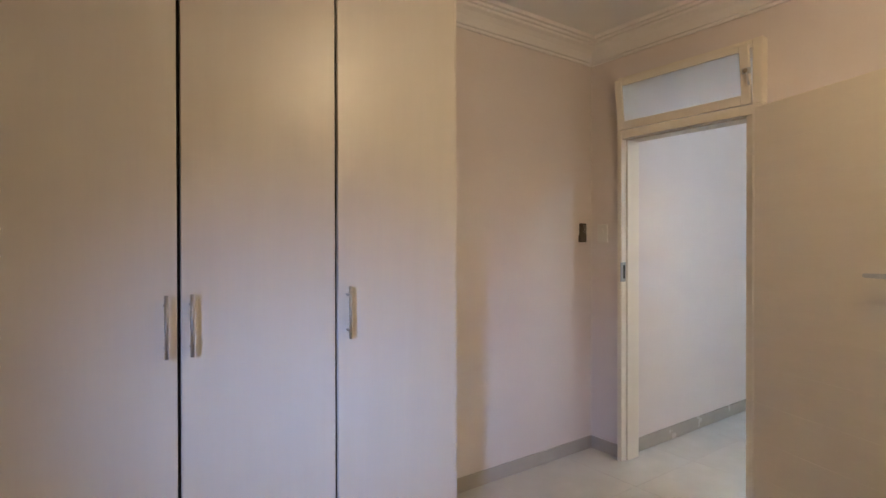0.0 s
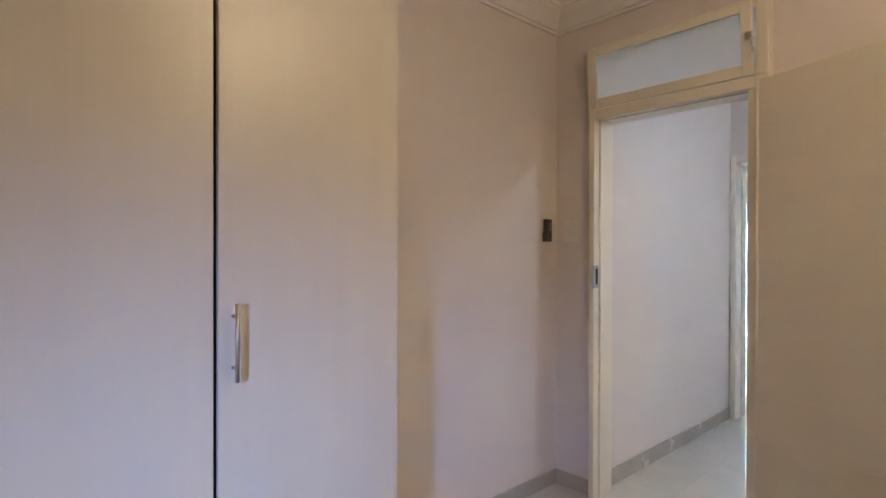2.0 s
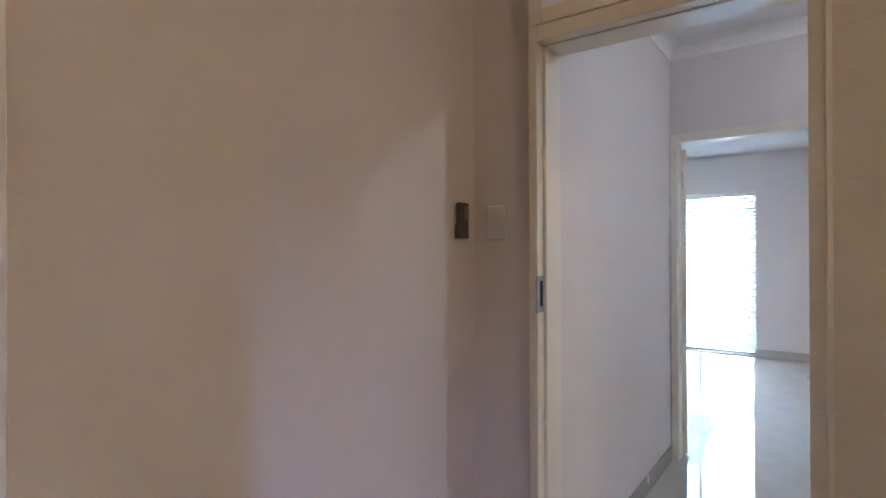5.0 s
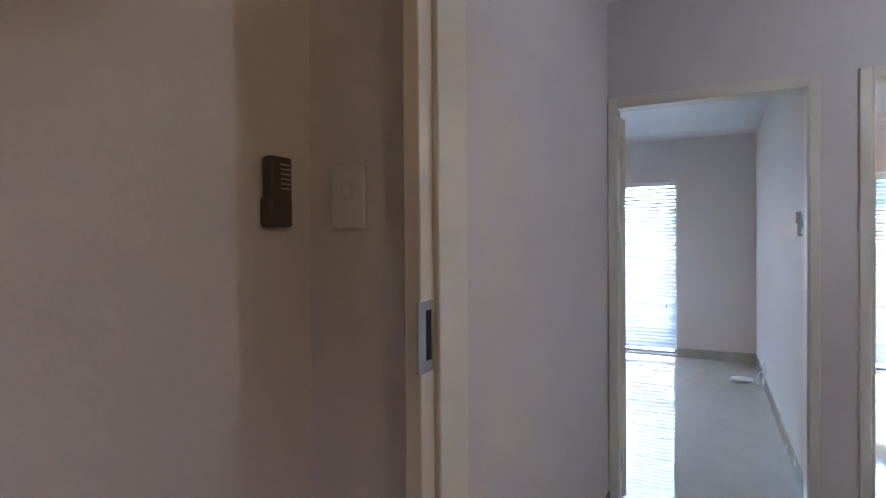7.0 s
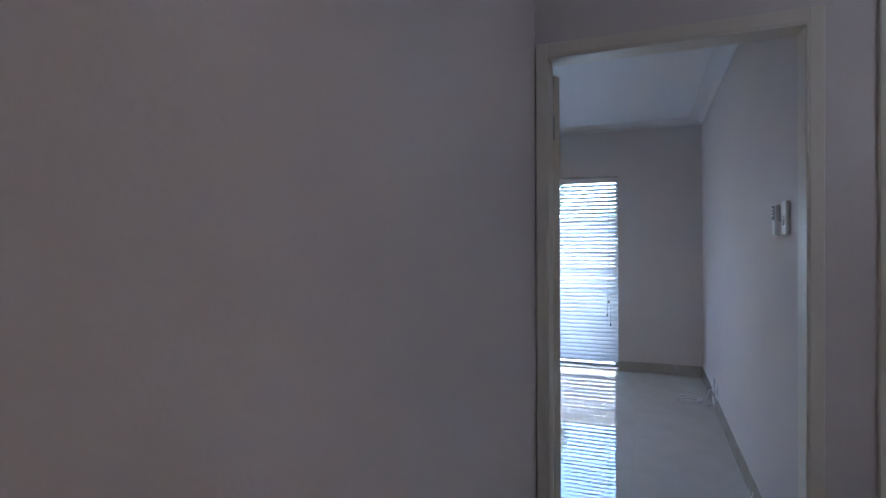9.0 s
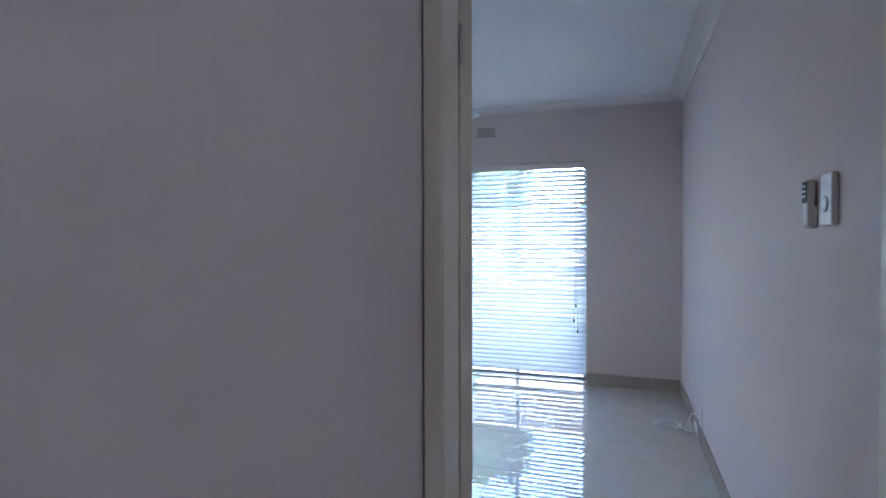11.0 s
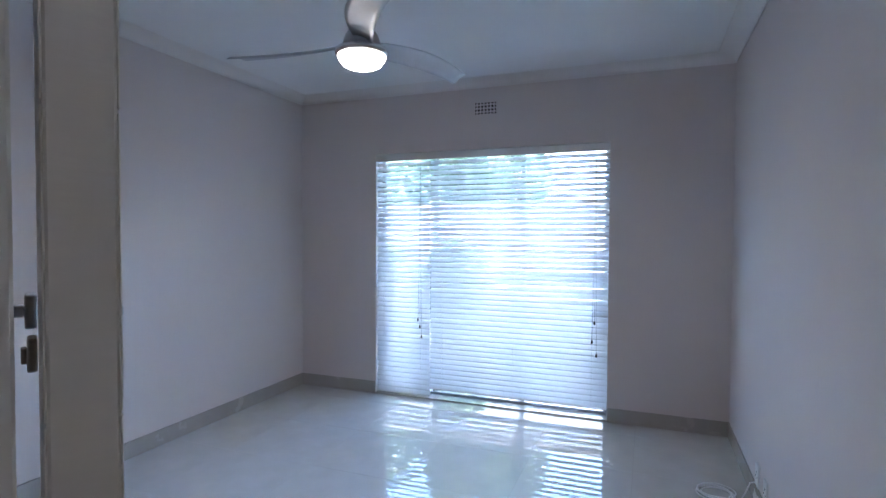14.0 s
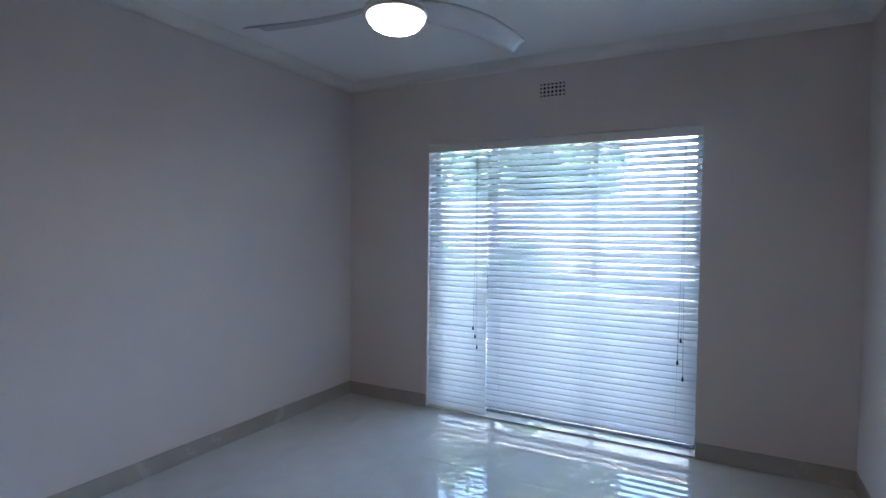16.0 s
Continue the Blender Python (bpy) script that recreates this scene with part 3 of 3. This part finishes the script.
blind("wide_blind", -3.1130, W2[1] - 0.004, 2.055, 0.085, "wide white slatted blind, lowered, with hanging cords", [(-1.785, 1.95, (0.60, 0.74, 0.50))], 0.006)
blind("side_room_blind", W3[0] + 0.004, W3[1] - 0.004, 2.025, 0.10, "white slatted blind, lowered", [(W3[1] - 0.1, 1.9, (0.7, 0.6))])

# ---------------------------------------------------------------- ceiling fan
fan = thing("ceiling_fan", "silver three-bladed ceiling fan with a lit round lamp", "ceiling fan", (FAN.x, FAN.y, 0.092))
H2F = H2 - 0.092
canopy = part("canopy", lathe([(0.022, H2F - 0.152), (0.034, H2F - 0.149), (0.050, H2F - 0.132), (0.060, H2F - 0.098), (0.065, H2F - 0.030), (0.066, H2F - 0.001)], 36), WHITE, fan, "white ceiling cup", True)
for k in range(4):
    a = 0.6 + k * math.pi / 2
    part("screw", lathe([(0.005, 0), (0.005, 0.003), (0.003, 0.004)], 10, Matrix.Translation((0.0625 * math.cos(a), 0.0625 * math.sin(a), H2F - 0.070)) @ pose(0, 0, 0, 0, 90, math.degrees(a))), DARK, canopy, "dark screw head")
for k in range(2):
    part("screw", lathe([(0.004, -0.004), (0.004, 0.0)], 10, Matrix.Translation((0.028 * (2 * k - 1), -0.018, H2F - 0.150))), DARK, canopy, "dark screw head")
part("rod", lathe([(0.0125, 2.15), (0.0125, H2F - 0.148)], 20), WHITE, fan, smooth=True)
part("motor_housing", lathe([(0.020, 2.192), (0.040, 2.188), (0.060, 2.172), (0.074, 2.150), (0.082, 2.122), (0.090, 2.104), (0.104, 2.096)], 40), SILVER, fan, "silver motor housing", True)
part("trim_ring", lathe([(0.098, 2.098), (0.113, 2.092), (0.118, 2.082), (0.117, 2.072), (0.109, 2.066), (0.104, 2.066)], 40), CHROME, fan, "satin chrome trim ring", True)
dome = part("lamp_dome", lathe([(0.107, 2.067), (0.106, 2.058), (0.099, 2.043), (0.085, 2.029), (0.080, 2.0275)], 40), BULB, fan, "lit opal glass dome", True)
part("lamp_cap", lathe([(0.0845, 2.0286), (0.066, 2.019), (0.040, 2.013), (0.010, 2.011)], 40), CAP, dome, "brightest lower part of the dome", True)


def blade_mesh():
    """A swept, twisted blade with a little thickness."""
    bm = bmesh.new()
    n, k, th = 18, 6, 0.005
    grid = [[], []]
    for i in range(n + 1):
        s = i / n
        r = 0.070 + 0.565 * s
        sweep = -0.028 * math.sin(math.pi * s) + 0.050 * s * s
        chord = 0.090 + 0.030 * math.sin(math.pi * s ** 0.8) + 0.018 * s
        pitch = radians(24 - 12 * s)
        lift = 2.112 - 0.014 * s + 0.006 * math.sin(math.pi * s)
        for side in (0, 1):
            row = []
            for j in range(k + 1):
                c = (j / k - 0.5) * chord
                cup = -0.012 * (1 - (2 * j / k - 1) ** 2)
                edge = 0.35 if j in (0, k) else 1.0
                row.append(bm.verts.new((r + 0.02 * s * (j / k - 0.5), sweep + c * math.cos(pitch), lift - c * math.sin(pitch) - cup + (0.5 - side) * th * edge)))
            grid[side].append(row)
    for side in (0, 1):
        for a, b in zip(grid[side], grid[side][1:]):
            for j in range(k):
                bm.faces.new((a[j], a[j + 1], b[j + 1], b[j]))
    for i in range(n):
        for j in (0, k):
            bm.faces.new((grid[0][i][j], grid[0][i + 1][j], grid[1][i + 1][j], grid[1][i][j]))
    for i in (0, n):
        for j in range(k):
            bm.faces.new((grid[0][i][j], grid[0][i][j + 1], grid[1][i][j + 1], grid[1][i][j]))
    bmesh.ops.recalc_face_normals(bm, faces=bm.faces)
    return mesh_of("blade", bm, SILVER, True)


bl = blade_mesh()
for a in (62, 182, 302):
    o = new("blade", bl)
    o.parent = fan
    o.matrix_basis = pose(0, 0, 0, 0, 0, a)


def ceiling_lamp(name, x, y, h, material, label):
    l = thing(name, label, "ceiling lamp", (x, y, 0))
    part("base", lathe([(0.085, h - 0.028), (0.090, h - 0.024), (0.090, h - 0.001)], 32), WHITE, l, smooth=True)
    part("diffuser", lathe([(0.010, h - 0.062), (0.040, h - 0.058), (0.065, h - 0.047), (0.080, h - 0.0285)], 32), material, l, "lit opal diffuser", True)


ceiling_lamp("corridor_lamp", 0.05, 3.60, HC, LED, "small round lit ceiling lamp")
# added fitting to go with the side room's fill light
ceiling_lamp("side_room_added_lamp", 0.85, 6.8, H3, WARMBULB, "small round warm lit ceiling lamp, out of view")
ceiling_lamp("bedroom_lamp", 0.15, 1.50, H1, WARMBULB, "small round warm lit ceiling lamp, out of view")

# ---------------------------------------------------------------- air vent over the window
vent = thing("air_vent", "small painted wall vent with rows of square holes", "vent", (0, 0, 0))
vx0, vx1, vz0, vz1 = -2.725, -2.545, 2.325, 2.421
# shallow black sheet gives the vent holes their shade
part("backing", boxed(vx0 + 0.004, vx1 - 0.004, 8.7461, 8.7468, vz0 + 0.004, vz1 - 0.004), HOLE_SHADE, vent, "near-black sheet painted as the shade inside the vent holes")
PITCH = (vx1 - vx0 - 0.014) / 6
for i in range(8):
    c = vx0 - PITCH / 2 + 0.007 + i * PITCH
    w = 0.0035 if i in (0, 7) else PITCH / 2 - 0.008
    c += {0: PITCH / 2 - 0.0105, 7: 0.0105 - PITCH / 2}.get(i, 0)
    part("slat", boxed(c - w, c + w, 8.7440, 8.7466, vz0 - 0.006, vz1 + 0.006, bevel=0.001), WALL, vent)
PITCH = (vz1 - vz0 - 0.014) / 3
for i in range(5):
    c = vz0 - PITCH / 2 + 0.007 + i * PITCH
    w = 0.0035 if i in (0, 4) else PITCH / 2 - 0.008
    c += {0: PITCH / 2 - 0.0105, 4: 0.0105 - PITCH / 2}.get(i, 0)
    part("slat", boxed(vx0 - 0.006, vx1 + 0.006, 8.7436, 8.7464, c - w, c + w, bevel=0.001), WALL, vent)


# ---------------------------------------------------------------- switches, remotes, sockets
def wall_switch(name, label, m, dial=False, material=None, deep=0.010, tall=0.060):
    """Plate in its own x-z plane, proud along -y."""
    s = thing(name, label, "light switch")
    s.matrix_basis = m
    part("plate", boxed(-0.039, 0.039, -deep, 0, -tall, tall, bevel=0.005, seg=3), material or WHITE, s)
    if dial:
        part("dial", lathe([(0.016, 0), (0.0155, 0.0035), (0.012, 0.0045), (0.004, 0.0045)], 28, Matrix.Translation((0, 0.0002 - deep, -0.012)) @ pose(0, 0, 0, 90)), WHITE, s, "round dimmer knob", True)
        part("dial_ring", lathe([(0.0205, 0), (0.0205, 0.0022), (0.0175, 0.0022)], 28, Matrix.Translation((0, 0.0002 - deep, -0.012)) @ pose(0, 0, 0, 90)), CORD, s, smooth=True)
    else:
        part("rocker", boxed(-0.011, 0.011, -deep - 0.0045, 0.0005 - deep, -0.002, 0.030, bevel=0.002, seg=2, m=pose(0, 0, 0, 4)), material or WHITE, s)
    return s


wall_switch("light_switch", "ivory light switch plate on the wall beside the door frame", pose(-1.922, R1[3], 1.431), False, PLATE)
wall_switch("dimmer_switch", "white dimmer switch plate with a round knob", pose(R2[1], 5.275, 1.440, 0, 0, -90), True, None, 0.016, 0.066)

rm = thing("fan_remote", "dark brown remote in a wall holder with pale button marks", "remote control")
rm.matrix_basis = pose(R1[0], 2.697, 1.437, 0, 0, 90)
part("holder", boxed(-0.0275, 0.0275, -0.026, 0, -0.062, -0.012, bevel=0.004, seg=2), BROWN, rm, "dark plastic wall holder")
body = part("remote_body", boxed(-0.025, 0.025, -0.028, -0.004, -0.055, 0.062, bevel=0.005, seg=3), BROWN, rm)
for i in range(6):
    part("button_mark", boxed(-0.004, 0.018, -0.0290, -0.0275, 0.047 - i * 0.0085, 0.0485 - i * 0.0085), PRINT, body)
rw = thing("air_conditioner_remote", "white remote with a black button panel in a wall holder", "remote control")
rw.matrix_basis = pose(R2[1], 5.405, 1.434, 0, 0, -90)
part("holder", boxed(-0.028, 0.028, -0.019, 0, -0.066, -0.004, bevel=0.006, seg=3), WHITE, rw, "white wall holder")
wb = part("remote_body", boxed(-0.023, 0.023, -0.025, -0.004, -0.062, 0.068, bevel=0.008, seg=3), WHITE, rw)
part("button_panel", boxed(-0.019, 0.019, -0.0265, -0.0245, 0.004, 0.063, bevel=0.001), DARK, wb, "black button panel")
for i in range(3):
    for j in range(2):
        part("button", boxed(-0.012 + j * 0.015, -0.003 + j * 0.015, -0.0282, -0.0260, 0.018 + i * 0.014, 0.025 + i * 0.014, bevel=0.0008), WHITE, wb)


def socket(name, y, z, label):
    s = thing(name, label, "socket")
    s.matrix_basis = pose(R2[1], y, z, 0, 0, -90)
    part("plate", boxed(-0.038, 0.038, -0.009, 0, -0.058, 0.058, bevel=0.004, seg=2), WHITE, s)
    for x, zz in ((-0.018, -0.008), (0.018, -0.008), (0, 0.016)):
        # flat black discs, coloured as the shade in the pin holes
        part("pin_hole_shade", lathe([(0.005, 0), (0.005, 0.001)], 14, Matrix.Translation((x, -0.0088, zz)) @ pose(0, 0, 0, 90)), HOLE_SHADE, s)


socket("wall_socket", 7.535, 0.166, "white wall socket above the skirting")
socket("aerial_socket", 7.735, 0.166, "white wall outlet with a cable leading out")
pts = [(R2[1] - 0.012, 7.735, 0.130), (R2[1] - 0.035, 7.74, 0.12), (R2[1] - 0.050, 7.75, 0.07), (R2[1] - 0.070, 7.76, 0.02), (R2[1] - 0.085, 7.765, 0.006)]
cx, cy = -1.073, 7.80
for i in range(0, 100):
    a = -0.5 + i * 2 * math.pi / 26
    r = 0.082 + 0.014 * math.sin(a * 0.37 + 1) + rnd.uniform(-0.002, 0.002)
    pts.append((cx + r * math.cos(a), cy + 0.95 * r * math.sin(a), 0.006 + 0.0075 * (i // 26) + 0.003 * math.sin(a * 0.5)))
pts += [(cx + 0.09, cy - 0.06, 0.020), (cx + 0.13, cy - 0.10, 0.008)]
coil = thing("cable_coil", "coil of white aerial cable lying on the tiled floor", "cable")
part("cable", tube(pts, 0.0036, 8), WHITE, coil, smooth=True)
part("plug", tube([(cx + 0.13, cy - 0.10, 0.008), (cx + 0.150, cy - 0.115, 0.007)], 0.006, 10), NICKEL, coil, "metal aerial plug", True)

# ---------------------------------------------------------------- outside
structure("ground", boxes_mesh([(-60, 60, -60, 90, -0.30, -0.12)]), SOIL, "bare garden soil")
# eave out of view, added to hold sky light off the blinds
structure("eave", boxes_mesh([(-6.0, 4.0, 8.980, 9.74, 2.56, 2.70)]), CEIL, "plain unseen eave added over the patio to block high sky light")
structure("garden_wall", boxes_mesh([(-14, 12, 12.6, 12.82, -0.12, 1.78)]), PLASTER, "pale plastered garden boundary wall")
structure("wall_coping", boxes_mesh([(-14, 12, 12.55, 12.87, 1.78, 1.84)]), BRICKRED, "terracotta coping on the garden wall")


def bush(name, x, y, base, rx, ry, rz, n, seed, label):
    """Leafy shrub: stems and many small leaves in an uneven crown."""
    t = thing(name, label, "shrub", (x, y, base))
    q = random.Random(seed)
    bm = bmesh.new()
    for s in range(5):
        a = q.uniform(0, 6.28)
        g = tube([(0, 0, -0.02), (0.2 * rx * math.cos(a), 0.2 * ry * math.sin(a), rz * 0.5), (0.55 * rx * math.cos(a), 0.55 * ry * math.sin(a), rz * 1.1), (0.7 * rx * math.cos(a), 0.7 * ry * math.sin(a), rz * 1.5)], 0.03, 6)
        me = bpy.data.meshes.new("tmp")
        g.to_mesh(me)
        g.free()
        bm.from_mesh(me)
        bpy.data.meshes.remove(me)
    part("stems", bm, BARK, t)
    lobes = [(Vector((q.uniform(-0.75, 0.75) * rx, q.uniform(-0.7, 0.7) * ry, rz * q.uniform(0.7, 1.6))), q.uniform(0.3, 0.55)) for _ in range(9)]
    verts, faces = [], []
    for _ in range(n):
        c, k = q.choice(lobes)
        d = Vector((q.gauss(0, 1), q.gauss(0, 1), q.gauss(0, 1))).normalized()
        p = c + Vector((d.x * rx * k, d.y * ry * k, d.z * rz * k)) * q.uniform(0.6, 1.08)
        u = Vector((q.gauss(0, 1), q.gauss(0, 1), q.gauss(0, 0.5))).normalized()
        v = u.cross(d)
        if v.length < 0.05:
            continue
        v.normalize()
        l, w = q.uniform(0.06, 0.12), q.uniform(0.025, 0.05)
        i = len(verts)
        verts += [p - u * l, p + v * w + d * 0.01, p + u * l, p - v * w + d * 0.01]
        faces.append((i, i + 1, i + 2, i + 3))
    me = bpy.data.meshes.new("crown")
    me.from_pydata([tuple(v) for v in verts], [], faces)
    me.materials.append(LEAVES)
    o = new("crown", me)
    o.parent = t


for i, (bx, by, w, hgt) in enumerate(((-6.8, 14.0, 1.6, 2.1), (-5.4, 14.5, 1.3, 2.0), (-4.2, 14.2, 1.0, 1.85), (-1.5, 14.4, 1.0, 1.40), (0.2, 14.2, 1.3, 1.35), (2.2, 14.0, 1.5, 1.9), (4.4, 14.4, 1.5, 1.9))):
    bush("shrub", bx, by, -0.12, w, 1.0, hgt, 14000, 20 + i, "tall dense green shrub behind the garden wall")
for i, (bx, by, w, hgt) in enumerate(((-5.3, 12.0, 0.7, 0.85), (-4.1, 12.05, 0.6, 0.7), (-1.2, 12.1, 0.5, 0.6))):
    bush("shrub", bx, by, -0.12, w, 0.35, hgt, 3000, 40 + i, "low green shrub in front of the garden wall")

# ---------------------------------------------------------------- floor tiles and paving, piece by piece
fl = structure("floor", boxes_mesh([(-4.54, 2.60, -2.15, 8.967, -0.12, -0.0006)]), GROUT, "polished cream porcelain floor tiles with thin joints")
bm = boxed(0.0010, 0.5990, 0.0010, 0.5990, -0.009, 0.0)
tile = mesh_of("tile", bm, TILE)
for i in range(-5, 7):
    for j in range(-16, 3):
        x, y = -1.49 + 0.6 * i, 7.325 + 0.6 * j
        if x < -4.8 or x > 2.5 or y > 8.747 or y < -2.6:
            continue
        inside = any(x < r[1] + 0.05 and x + 0.6 > r[0] - 0.05 and y < r[3] + 0.12 and y + 0.6 > r[2] - 0.12 for r in (R1, CO, R2, R3))
        if inside:
            o = new("tile", tile)
            o.parent = fl
            o.location = (x, y, 0)
pv = structure("pavement", boxes_mesh([(-6.0, 4.0, 8.977, 12.55, -0.13, -0.068)]), GROUT, "grey concrete paving slabs of the patio")
slab = mesh_of("paving_slab", boxed(0.004, 0.446, 0.004, 0.446, -0.03, 0.0, bevel=0.003), PAVE)
for i in range(22):
    for j in range(8):
        o = new("paving_slab", slab)
        o.parent = pv
        o.location = (-5.9 + 0.45 * i, 8.987 + 0.45 * j + 0.10, -0.045 + rnd.uniform(-0.0015, 0.0015))
